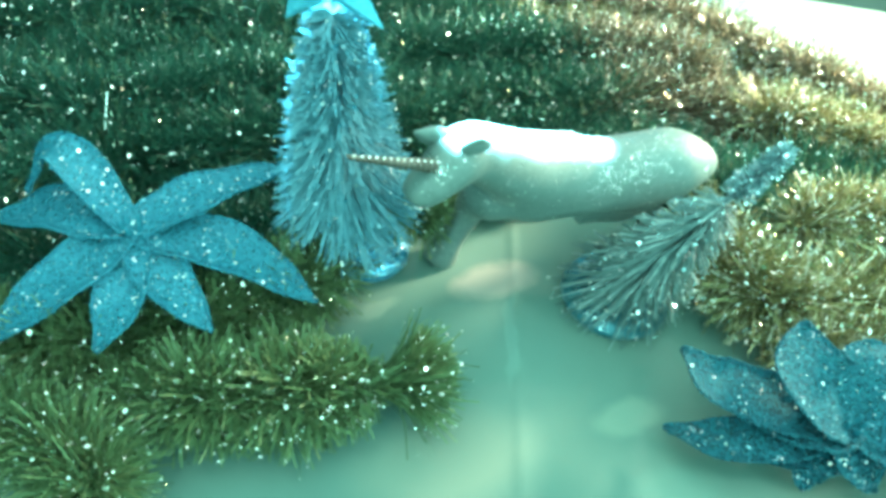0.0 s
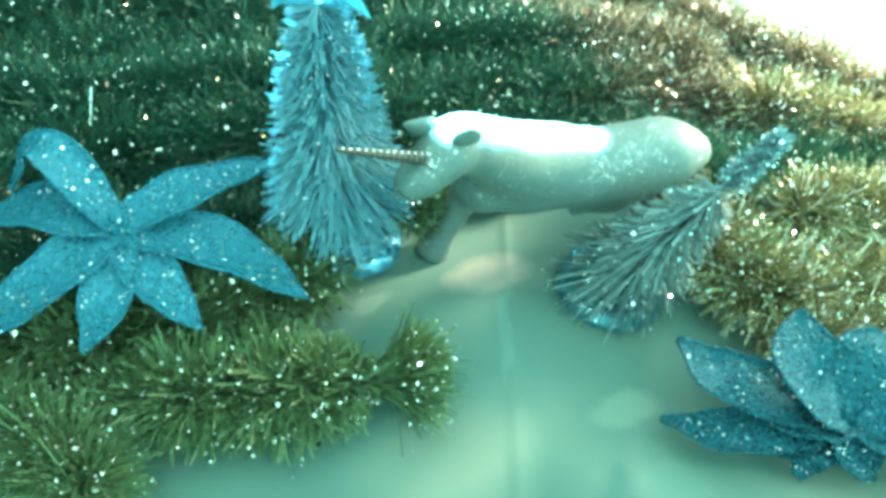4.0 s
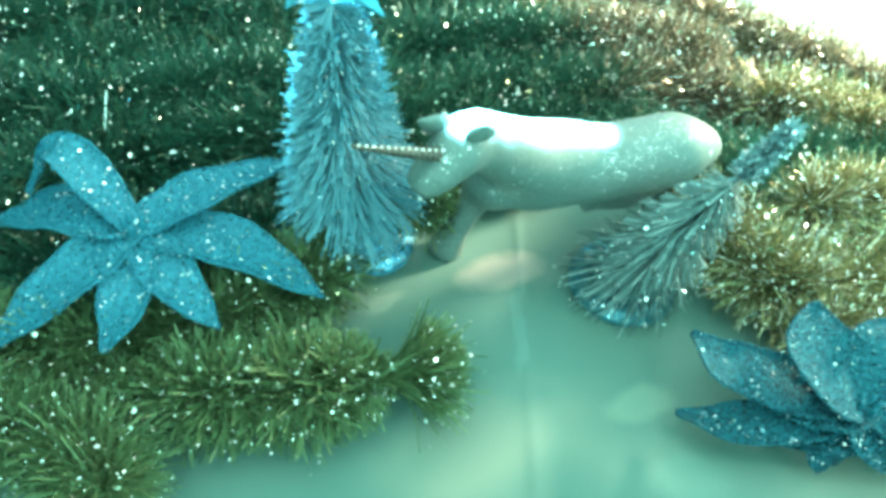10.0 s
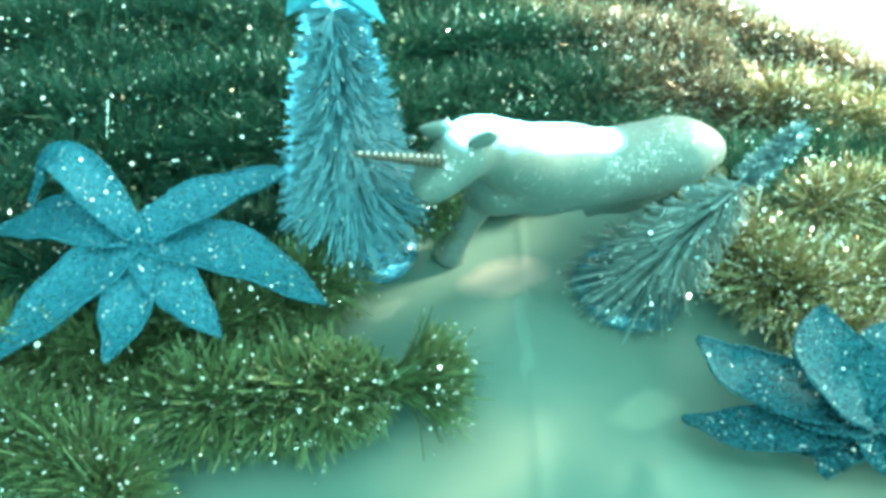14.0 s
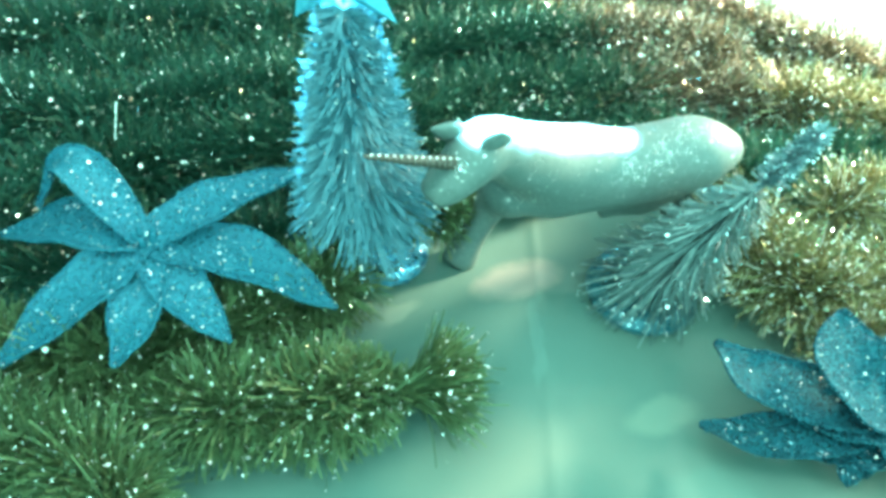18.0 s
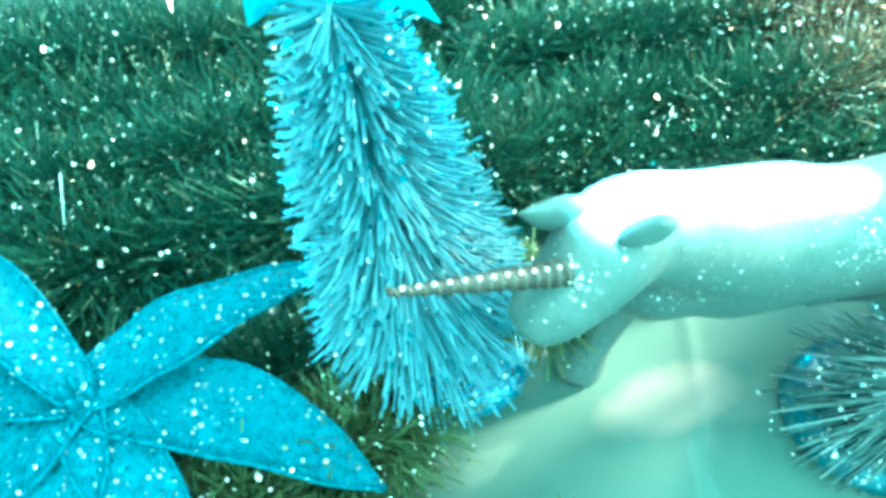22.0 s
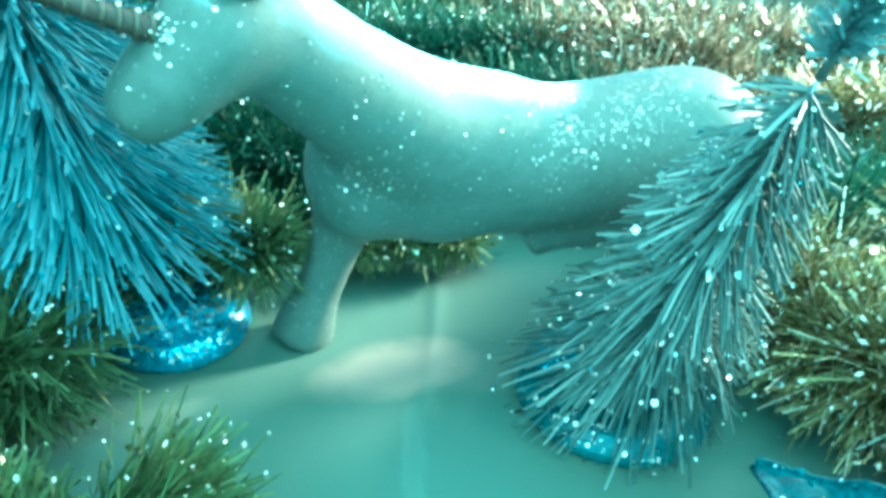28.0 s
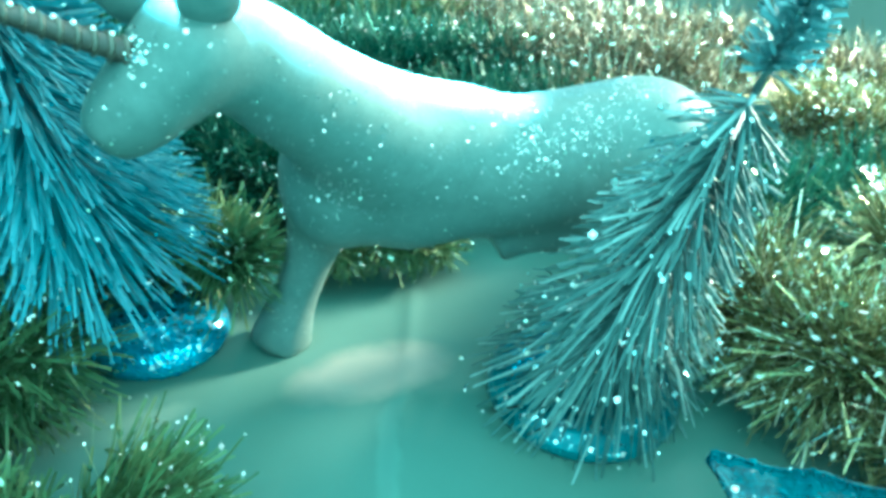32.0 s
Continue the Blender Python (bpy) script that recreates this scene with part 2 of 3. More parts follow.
def light_patch(m, colour, centre, half, turn, strength, tint):
    """Paints a pale patch of light with a ragged soft edge over a colour."""
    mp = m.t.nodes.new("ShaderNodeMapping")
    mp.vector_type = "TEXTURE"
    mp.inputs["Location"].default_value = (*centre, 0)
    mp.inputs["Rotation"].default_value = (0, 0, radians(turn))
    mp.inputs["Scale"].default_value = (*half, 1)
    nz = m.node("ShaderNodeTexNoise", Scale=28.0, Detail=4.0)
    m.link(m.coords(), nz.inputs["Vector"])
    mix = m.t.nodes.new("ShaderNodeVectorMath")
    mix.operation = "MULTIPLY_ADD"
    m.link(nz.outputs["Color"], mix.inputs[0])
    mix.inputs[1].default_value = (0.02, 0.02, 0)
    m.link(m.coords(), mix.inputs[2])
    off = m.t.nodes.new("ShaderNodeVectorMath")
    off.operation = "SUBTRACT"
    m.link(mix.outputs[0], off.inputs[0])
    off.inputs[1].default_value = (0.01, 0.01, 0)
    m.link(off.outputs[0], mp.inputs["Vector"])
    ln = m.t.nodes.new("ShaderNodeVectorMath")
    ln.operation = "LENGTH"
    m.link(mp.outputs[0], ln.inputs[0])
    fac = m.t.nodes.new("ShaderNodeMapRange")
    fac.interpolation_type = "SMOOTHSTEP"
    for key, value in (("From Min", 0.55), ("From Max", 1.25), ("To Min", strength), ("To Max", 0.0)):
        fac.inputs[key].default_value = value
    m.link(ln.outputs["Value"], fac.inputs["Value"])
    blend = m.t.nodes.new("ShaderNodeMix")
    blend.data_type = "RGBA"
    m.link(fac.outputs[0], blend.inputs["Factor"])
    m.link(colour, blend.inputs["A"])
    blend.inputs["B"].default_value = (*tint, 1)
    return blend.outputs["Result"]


shade = cloth.ramp(cloth.noise(9, 4), [(0.3, (0.052, 0.107, 0.084)), (0.55, (0.061, 0.120, 0.095)), (0.8, (0.071, 0.134, 0.107))])
# pools of light on the cloth, painted into its colour
shade = light_patch(cloth, shade, (-0.012, 0.016), (0.034, 0.015), 27, 0.8, (0.27, 0.24, 0.19))
shade = light_patch(cloth, shade, (-0.032, -0.131), (0.060, 0.034), 30, 0.5, (0.145, 0.170, 0.122))
shade = light_patch(cloth, shade, (0.085, -0.080), (0.026, 0.014), 30, 0.4, (0.17, 0.23, 0.17))
shade = light_patch(cloth, shade, (0.115, -0.127), (0.030, 0.016), 10, 0.35, (0.085, 0.17, 0.135))
shade = light_patch(cloth, shade, (-0.092, -0.024), (0.017, 0.007), 40, 0.35, (0.185, 0.23, 0.18))
# the lighter line along the fold is painted in as well
shade = light_patch(cloth, shade, (0.0035, -0.030), (0.0055, 0.042), 3.5, 0.4, (0.105, 0.19, 0.16))
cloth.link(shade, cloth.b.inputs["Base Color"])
cloth.bump(cloth.noise(900, 2), 0.15, 0.0003)
CLOTH = cloth.m
WALL = grainy("dusky_blue_wall", [(0.3, (0.015, 0.07, 0.10)), (0.7, (0.022, 0.10, 0.13))], 8, 0.8)
BROWN_WALL = grainy("dusky_brown_wall", [(0.3, (0.05, 0.055, 0.04)), (0.7, (0.08, 0.08, 0.06))], 8, 0.8)

# ---------------------------------------------------------------- builders


def mesh_of(name, verts, faces, mats, slots=None, smooth=False):
    me = bpy.data.meshes.new(name)
    me.from_pydata([tuple(v) for v in verts], [], [tuple(f) for f in faces])
    for m in mats:
        me.materials.append(m)
    if slots is not None:
        me.polygons.foreach_set("material_index", np.asarray(slots, dtype=np.int32))
    if smooth:
        me.polygons.foreach_set("use_smooth", np.ones(len(me.polygons), dtype=bool))
    me.update()
    return me


def part(name, me, parent, label="", kind=""):
    ob = new(name, me)
    ob.parent = parent
    return tagged(ob, label=label, kind=kind)


def thing(name, label, category, group="", at=(0, 0, 0)):
    ob = new(name)
    ob.empty_display_size = 0.02
    ob.location = at
    return tagged(ob, label, category, group)


rng = np.random.default_rng(7)


def unit(a):
    return a / np.maximum(np.linalg.norm(a, axis=-1, keepdims=True), 1e-9)


def along(points, n):
    """n places and tangents on a smooth line through the points."""
    p = np.array(points, float)
    k = np.linspace(0, len(p) - 1, n) if np.isscalar(n) else np.asarray(n) * (len(p) - 1)
    i = np.clip(np.floor(k).astype(int), 0, len(p) - 2)
    f = (k - i)[:, None]
    q = np.vstack([2 * p[0] - p[1], p, 2 * p[-1] - p[-2]])
    a, b, c, d = q[i], q[i + 1], q[i + 2], q[i + 3]
    place = 0.5 * (2 * b + (c - a) * f + (2 * a - 5 * b + 4 * c - d) * f**2 + (3 * b - a - 3 * c + d) * f**3)
    way = 0.5 * ((c - a) + 2 * (2 * a - 5 * b + 4 * c - d) * f + 3 * (3 * b - a - 3 * c + d) * f**2)
    return place, unit(way)


def frames_of(way):
    """Two directions square to each way."""
    ref = np.where(np.abs(way[:, 2:3]) < 0.9, [[0, 0, 1.0]], [[1.0, 0, 0]])
    s = unit(np.cross(way, ref))
    return s, np.cross(way, s)


def tube(points, radii, sides=8, n=24):
    """Vertices and faces of a closed round tube along a line; radii are spread over it."""
    p, w = along(points, n)
    r = np.interp(np.linspace(0, 1, n), np.linspace(0, 1, len(radii)), radii)
    s, u = frames_of(w)
    a = np.linspace(0, 2 * np.pi, sides, endpoint=False)
    v = (p[:, None] + r[:, None, None] * (np.cos(a)[None, :, None] * s[:, None] + np.sin(a)[None, :, None] * u[:, None])).reshape(-1, 3)
    f = [(i * sides + j, i * sides + (j + 1) % sides, (i + 1) * sides + (j + 1) % sides, (i + 1) * sides + j) for i in range(n - 1) for j in range(sides)]
    f += [tuple(range(sides))[::-1], tuple(range((n - 1) * sides, n * sides))]
    return v, f


def strips(root, way, length, width, bend, steps=2):
    """Flat foil strips: from each root along its way, bending; returns vertices and faces."""
    n = len(root)
    side = unit(np.cross(way, rng.normal(size=(n, 3))))
    nor = np.cross(way, side)
    rows = []
    for k in range(steps + 1):
        f = k / steps
        c = root + way * (length * f)[:, None] + nor * (bend * f * f * length)[:, None]
        w = (width * (1 - 0.2 * f) / 2)[:, None]
        rows += [c - side * w, c + side * w]
    v = np.stack(rows, 1).reshape(-1, 3)
    m = 2 * (steps + 1)
    base = np.arange(n)[:, None] * m
    quads = np.concatenate([base + np.array([[2 * k, 2 * k + 1, 2 * k + 3, 2 * k + 2]]) for k in range(steps)], 0)
    return v, quads


def flakes(points, normals, size, tilt, slim=1.0):
    """Small square glitter flakes lying on a surface, each tilted its own way."""
    n = len(points)
    nor = unit(normals + tilt * rng.normal(size=(n, 3)))
    s, u = frames_of(nor)
    a = rng.uniform(0, 2 * np.pi, n)[:, None]
    s, u = np.cos(a) * s + np.sin(a) * u, -np.sin(a) * s + np.cos(a) * u
    h = (size * np.clip(np.exp(rng.normal(-0.2, 0.5, n)), 0.35, 2.6) / 2)[:, None]
    c = points + normals * 0.0002
    s, u = s * h * slim * 1.3, u * h / slim * 1.3
    v = np.stack([c - s, c - u, c + s, c + u], 1).reshape(-1, 3)
    return v, np.arange(4 * n).reshape(-1, 4)


def sample(verts, faces, n):
    """n random places on a mesh and the normals there."""
    v = np.asarray(verts)
    tri = np.array([t for f in faces for t in ([f[:3]] if len(f) == 3 else [(f[0], f[1], f[2]), (f[0], f[2], f[3])]) if len(f) < 5])
    a, b, c = v[tri[:, 0]], v[tri[:, 1]], v[tri[:, 2]]
    cr = np.cross(b - a, c - a)
    area = np.linalg.norm(cr, axis=1)
    k = rng.choice(len(tri), n, p=area / area.sum())
    r1, r2 = np.sqrt(rng.uniform(size=(n, 1))), rng.uniform(size=(n, 1))
    return a[k] * (1 - r1) + b[k] * r1 * (1 - r2) + c[k] * r1 * r2, unit(cr[k])


def joined(pieces):
    """Joins (verts, faces, slot) pieces into one list each."""
    vs, fs, ss, at = [], [], [], 0
    for v, f, s in pieces:
        v = np.asarray(v)
        vs.append(v)
        fs += [tuple(int(i) + at for i in q) for q in f]
        ss += [s] * len(f)
        at += len(v)
    return np.concatenate(vs), fs, ss


# ---------------------------------------------------------------- table and background


def table_cloth():
    """One sheet with a soft fold down its middle and slight waves."""
    nx, ny = 161, 121
    xs, ys = np.linspace(-1.2, 1.2, nx), np.linspace(-1.0, 0.53, ny)
    xs = np.sign(xs) * np.abs(xs / 1.2) ** 2.2 * np.where(xs < 0, 0.72, 1.2)
    x, y = np.meshgrid(xs, ys)
    line = 0.004 - 0.085 * y
    z = 0.0009 * np.exp(-(((x - line) / 0.004) ** 2)) + 0.0008 * np.sin(9 * x + 5 * y) * np.exp(-((x / 0.5) ** 2))
    z -= 0.0008
    v = np.stack([x, y, z], -1).reshape(-1, 3)
    f = [(j * nx + i, j * nx + i + 1, (j + 1) * nx + i + 1, (j + 1) * nx + i) for j in range(ny - 1) for i in range(nx - 1)]
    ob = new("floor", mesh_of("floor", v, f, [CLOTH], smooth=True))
    return tagged(ob, "sea-green satin cloth spread over a display table", "table cloth", kind="structure")


table_cloth()


def slab(name, lo, hi, mat, label, category, bevel=0.004):
    bm = bmesh.new()
    bmesh.ops.create_cube(bm, size=1)
    for v in bm.verts:
        v.co = Vector([(a + b) / 2 + c * (b - a) for a, b, c in zip(lo, hi, v.co)])
    bmesh.ops.bevel(bm, geom=bm.edges[:], offset=bevel, segments=2, affect="EDGES")
    me = bpy.data.meshes.new(name)
    bm.to_mesh(me)
    bm.free()
    me.materials.append(mat)
    return tagged(new(name, me), label, category, kind="structure")


# left wall fills the dark blue corner and is added to block light there
slab("wall_left", (-0.78, -1.0, -0.8), (-0.72, 1.10, 0.9), WALL, "dusky blue wall beside the display table", "wall")
slab("wall_back", (-2.0, 1.10, -0.8), (2.0, 1.16, 1.6), BROWN_WALL, "dusky brown wall behind the display table", "wall")

# ---------------------------------------------------------------- tinsel garlands


def garland(path, radius, count, foil, label, tuft=False):
    """A tinsel garland: a twisted wire core and strips of foil standing out all round it."""
    width = 0.0012 if tuft else 0.0009 if foil is OLIVE_FOIL else 0.0007
    count = int(count * 1.5)
    top = thing("tinsel_garland", label, "tinsel garland", "tinsel garlands", (0, 0, 0))
    v, f = tube(path, [0.0012, 0.0012], 6, 6 * len(path))
    part("core_wire", mesh_of("core_wire", v, f, [WIRE], smooth=True), top)
    k = np.sort(rng.uniform(0, 1, count))
    p, w = along(path, k)
    s, u = frames_of(w)
    a = rng.uniform(0, 2 * np.pi, count)[:, None]
    lean = rng.normal(0, 0.65, count)[:, None]
    if tuft:
        lean *= np.where((k > 0.55) & (k < 0.80), 0.35, 1.0)[:, None]
    p = p + radius * 0.10 * rng.normal(size=p.shape) * [1, 1, 0.6]
    p[:, 2] = np.maximum(p[:, 2], 0.004)
    way = unit(np.cos(a) * s + np.sin(a) * u + lean * w)
    if tuft:
        # the cut end splays out of one knot
        fan = k > 0.80
        knot, ahead = along(path, np.array([0.81]))
        p[fan] = knot + 0.003 * rng.normal(size=(fan.sum(), 3))
        way[fan] = unit(ahead + [0, 0.25, 0.25] + (np.cos(a) * s + np.sin(a) * u)[fan] * rng.uniform(0.05, 1.25, (fan.sum(), 1)))
    notch = np.where(k > 0.80, 1.15, np.clip((0.80 - k) / 0.20, 0.10, 1)) if tuft else 1.0
    if tuft:
        notch = notch * np.clip(0.55 + 3.0 * k, 0, 1.12)
    size = notch * radius * rng.uniform(0.55, 1.08, count) * (1 + 0.12 * np.sin(k * 23 + radius * 900))
    reach = np.where(way[:, 2] < 0, np.minimum(size, np.maximum(0.006, (p[:, 2] - 0.001) / np.maximum(-way[:, 2], 1e-3))), size)
    v, f = strips(p, way, reach, np.full(count, width), rng.normal(0, 0.3, count), 3)
    v[:, 2] = np.maximum(v[:, 2], 0.0015)
    wide = v.reshape(count, 8, 3)
    low, end = wide[:, 4:6].mean(1), wide[:, 6:].mean(1)
    pick = rng.random(count)
    spots = (low + (end - low) * rng.uniform(0.2, 1.0, (count, 1)))[pick < 0.5]
    gv, gf = flakes(spots, unit(rng.normal(size=spots.shape)), 0.0010, 0.2, 0.8)
    spots = (end + (end - low) * 0.05)[pick > (0.80 if foil is LIT_GOLD_FOIL else 0.86 if foil is LIT_BRONZE_FOIL else 0.90 if foil is OLIVE_FOIL else 0.93)]
    wv, wf = flakes(spots, unit(rng.normal(size=spots.shape) + [0, -0.7, 0.9]), 0.0010, 0.2, 0.6 if foil in (LIT_GOLD_FOIL, LIT_BRONZE_FOIL) else 0.85)
    # on all but the olive ones, a few strands in a hundred are plain mirror foil and flash along their length
    shiny = np.tile((rng.random(count) < (0.0 if foil is OLIVE_FOIL else 0.038)).astype(int), 3)
    v, f, slot = joined([(v, f.tolist(), 0), (gv, gf.tolist(), 1), (wv, wf.tolist(), 2)])
    slot[:3 * count] = shiny.tolist()
    part("foil", mesh_of("foil", v, f, [foil, FOIL_MIRROR, GLINT_FLECK], slot), top, kind="stuff")
    return top


DARK = "dark green tinsel garland with gold glints lying on the cloth"
OLIVE = "olive tinsel garland lying on the cloth"
BRONZE = "tinsel garland in warm-lit bronze tones with pale glints lying on the cloth"
GOLD = "tinsel garland in warm-lit gold and olive tones lying on the cloth"
garland([(-0.232, -0.138, 0.027), (-0.166, -0.128, 0.027), (-0.122, -0.116, 0.027), (-0.081, -0.104, 0.027), (-0.062, -0.101, 0.027)], 0.032, 8000, OLIVE_FOIL,
        "green tinsel garland ending in a frayed tuft", tuft=True)
garland([(-0.40, -0.15, 0.03), (-0.317, -0.164, 0.03), (-0.264, -0.17, 0.03), (-0.226, -0.182, 0.03), (-0.213, -0.196, 0.03)], 0.033, 5000, OLIVE_FOIL, DARK)
garland([(-0.42, -0.12, 0.03), (-0.344, -0.115, 0.03), (-0.262, -0.11, 0.03), (-0.207, -0.089, 0.03), (-0.163, -0.056, 0.03), (-0.129, -0.026, 0.028)], 0.034, 8000, OLIVE_FOIL, DARK)
garland([(-0.44, -0.08, 0.045), (-0.372, -0.051, 0.045), (-0.325, 0.006, 0.045), (-0.26, 0.042, 0.045), (-0.194, 0.073, 0.045), (-0.146, 0.089, 0.045)], 0.045, 9000, SHADE_GREEN_FOIL, DARK)
garland([(-0.52, 0.02, 0.045), (-0.433, 0.045, 0.045), (-0.35, 0.111, 0.045), (-0.271, 0.143, 0.045), (-0.177, 0.155, 0.045), (-0.133, 0.142, 0.045)], 0.046, 9000, SHADE_GREEN_FOIL, DARK)
garland([(-0.60, 0.15, 0.04), (-0.497, 0.175, 0.04), (-0.372, 0.223, 0.04), (-0.252, 0.242, 0.04), (-0.165, 0.243, 0.04)], 0.046, 9000, SHADE_GREEN_FOIL, DARK)
garland([(-0.36, 0.0, 0.02), (-0.25, -0.02, 0.02), (-0.16, 0.02, 0.02), (-0.11, 0.07, 0.02)], 0.03, 6000, SHADE_GREEN_FOIL, DARK)
garland([(-0.116, 0.12, 0.035), (-0.043, 0.172, 0.035), (0.03, 0.189, 0.035), (0.07, 0.20, 0.035)], 0.042, 6000, SHADE_GREEN_FOIL, DARK)
garland([(0.06, 0.198, 0.037), (0.105, 0.213, 0.037), (0.178, 0.204, 0.037), (0.22, 0.166, 0.037)], 0.044, 6000, LIT_BRONZE_FOIL, BRONZE)
garland([(-0.02, 0.290, 0.035), (0.06, 0.297, 0.035), (0.139, 0.287, 0.035), (0.215, 0.262, 0.035), (0.315, 0.216, 0.032), (0.40, 0.17, 0.032)], 0.038, 12000, LIT_GOLD_FOIL, GOLD)
garland([(-0.20, 0.255, 0.04), (-0.11, 0.272, 0.04), (-0.01, 0.290, 0.035)], 0.045, 4500, SHADE_GREEN_FOIL, DARK)
garland([(-0.224, 0.36, 0.035), (-0.1, 0.37, 0.035), (-0.02, 0.375, 0.035)], 0.04, 5000, OLIVE_FOIL, OLIVE)
garland([(-0.03, 0.375, 0.035), (0.05, 0.375, 0.035), (0.11, 0.366, 0.035), (0.165, 0.345, 0.035)], 0.042, 6000, LIT_BRONZE_FOIL, BRONZE)
garland([(0.135, 0.13, 0.03), (0.165, 0.10, 0.035), (0.221, 0.131, 0.035), (0.289, 0.13, 0.035), (0.36, 0.107, 0.035)], 0.045, 8000, SHADE_GREEN_FOIL, DARK)
garland([(0.140, 0.085, 0.03), (0.158, 0.035, 0.032), (0.195, 0.008, 0.034), (0.261, 0.030, 0.036), (0.35, 0.05, 0.036)], 0.04, 8000, LIT_GOLD_FOIL, GOLD)
garland([(0.19, -0.03, 0.03), (0.246, -0.019, 0.03), (0.33, -0.016, 0.03)], 0.032, 5000, LIT_GOLD_FOIL, GOLD)
garland([(-0.112, 0.060, 0.028), (-0.088, 0.045, 0.034), (-0.070, 0.027, 0.040)], 0.022, 1500, OLIVE_FOIL, "short olive tinsel end tucked under the figure", tuft=True)
garland([(-0.055, 0.075, 0.016), (-0.03, 0.083, 0.018), (-0.008, 0.089, 0.018), (0.012, 0.095, 0.016)], 0.017, 900, OLIVE_FOIL, "thin dark tinsel strand behind the figure")
garland([(-0.10, 0.115, 0.03), (-0.03, 0.143, 0.03), (0.05, 0.158, 0.03), (0.13, 0.165, 0.03)], 0.03, 6000, SHADE_GREEN_FOIL, DARK)
garland([(-0.40, 0.06, 0.06), (-0.32, 0.06, 0.062), (-0.24, 0.10, 0.062), (-0.17, 0.12, 0.06)], 0.036, 8000, SHADE_GREEN_FOIL, DARK)
garland([(-0.46, 0.11, 0.06), (-0.38, 0.16, 0.06), (-0.28, 0.195, 0.06), (-0.18, 0.20, 0.06)], 0.036, 8000, SHADE_GREEN_FOIL, DARK)
garland([(-0.12, 0.20, 0.055), (-0.03, 0.23, 0.055), (0.035, 0.242, 0.055)], 0.034, 4500, SHADE_GREEN_FOIL, DARK)
garland([(0.03, 0.245, 0.055), (0.09, 0.25, 0.057), (0.15, 0.243, 0.057)], 0.036, 5000, LIT_BRONZE_FOIL, BRONZE)
garland([(0.19, 0.19, 0.055), (0.26, 0.18, 0.055), (0.34, 0.16, 0.055)], 0.036, 6000, LIT_GOLD_FOIL, GOLD)
garland([(0.13, 0.295, 0.045), (0.22, 0.262, 0.048), (0.33, 0.208, 0.05)], 0.026, 6000, LIT_GOLD_FOIL, GOLD)
garland([(0.05, 0.335, 0.055), (0.13, 0.315, 0.060), (0.20, 0.275, 0.062), (0.27, 0.245, 0.060), (0.35, 0.215, 0.058)], 0.033, 8000, LIT_BRONZE_FOIL, BRONZE)
garland([(0.20, 0.07, 0.055), (0.26, 0.085, 0.055), (0.34, 0.085, 0.055)], 0.034, 6000, LIT_GOLD_FOIL, GOLD)
garland([(-0.36, -0.04, 0.03), (-0.28, -0.06, 0.03), (-0.22, -0.03, 0.03), (-0.15, 0.0, 0.03)], 0.03, 6000, SHADE_GREEN_FOIL, DARK)

# ---------------------------------------------------------------- bottle-brush trees


def star_mesh(radius, depth, mat_flat, mat_glitter):
    pts = []
    for k in range(10):
        r = radius if k % 2 == 0 else radius * 0.42
        pts.append((r * math.sin(k * math.pi / 5), 0.0, r * math.cos(k * math.pi / 5)))
    v = pts + [(0, -depth, 0), (0, depth, 0)]
    f = [(k, (k + 1) % 10, 10) for k in range(10)] + [((k + 1) % 10, k, 11) for k in range(10)]
    p, n = sample(v, f, 260)
    gv, gf = flakes(p, n, 0.0009, 0.25)
    return joined([(np.array(v), f, 0), (gv, gf, 1)])


def tip_tuft(tree, up, axis, length, glitter):
    """The narrow brush tip above the waist of a tree."""
    n = 800
    k = rng.uniform(0, 1, n)
    e1 = unit(np.cross(axis, (0, 1.0, 0)))
    e2 = np.cross(axis, e1)
    a = rng.uniform(0, 2 * np.pi, n)[:, None]
    way = unit(np.cos(a) * e1 + np.sin(a) * e2 + axis * rng.uniform(0.2, 1.3, n)[:, None])
    root = up + axis * (0.006 + k * length)[:, None]
    v, f = strips(root, way, 0.011 * (1 - 0.45 * k) * rng.uniform(0.7, 1.1, n), np.full(n, 0.0011), rng.normal(0, 0.2, n))
    spot = v.reshape(n, 6, 3)[::2, 4]
    gv, gf = flakes(spot, unit(rng.normal(size=spot.shape)), 0.0008, 0.3)
    vv, ff, ss = joined([(v, f.tolist(), 0), (gv, gf.tolist(), 1)])
    part("tip", mesh_of("tip", vv, ff, [TIP_BRISTLE, glitter], ss), tree, "narrow silvery glittered tip", kind="stuff")
    v, f = tube([up, up + axis * length], [0.0013, 0.0008], 8, 8)
    part("tip_stem", mesh_of("tip_stem", v, f, [WIRE], smooth=True), tree)


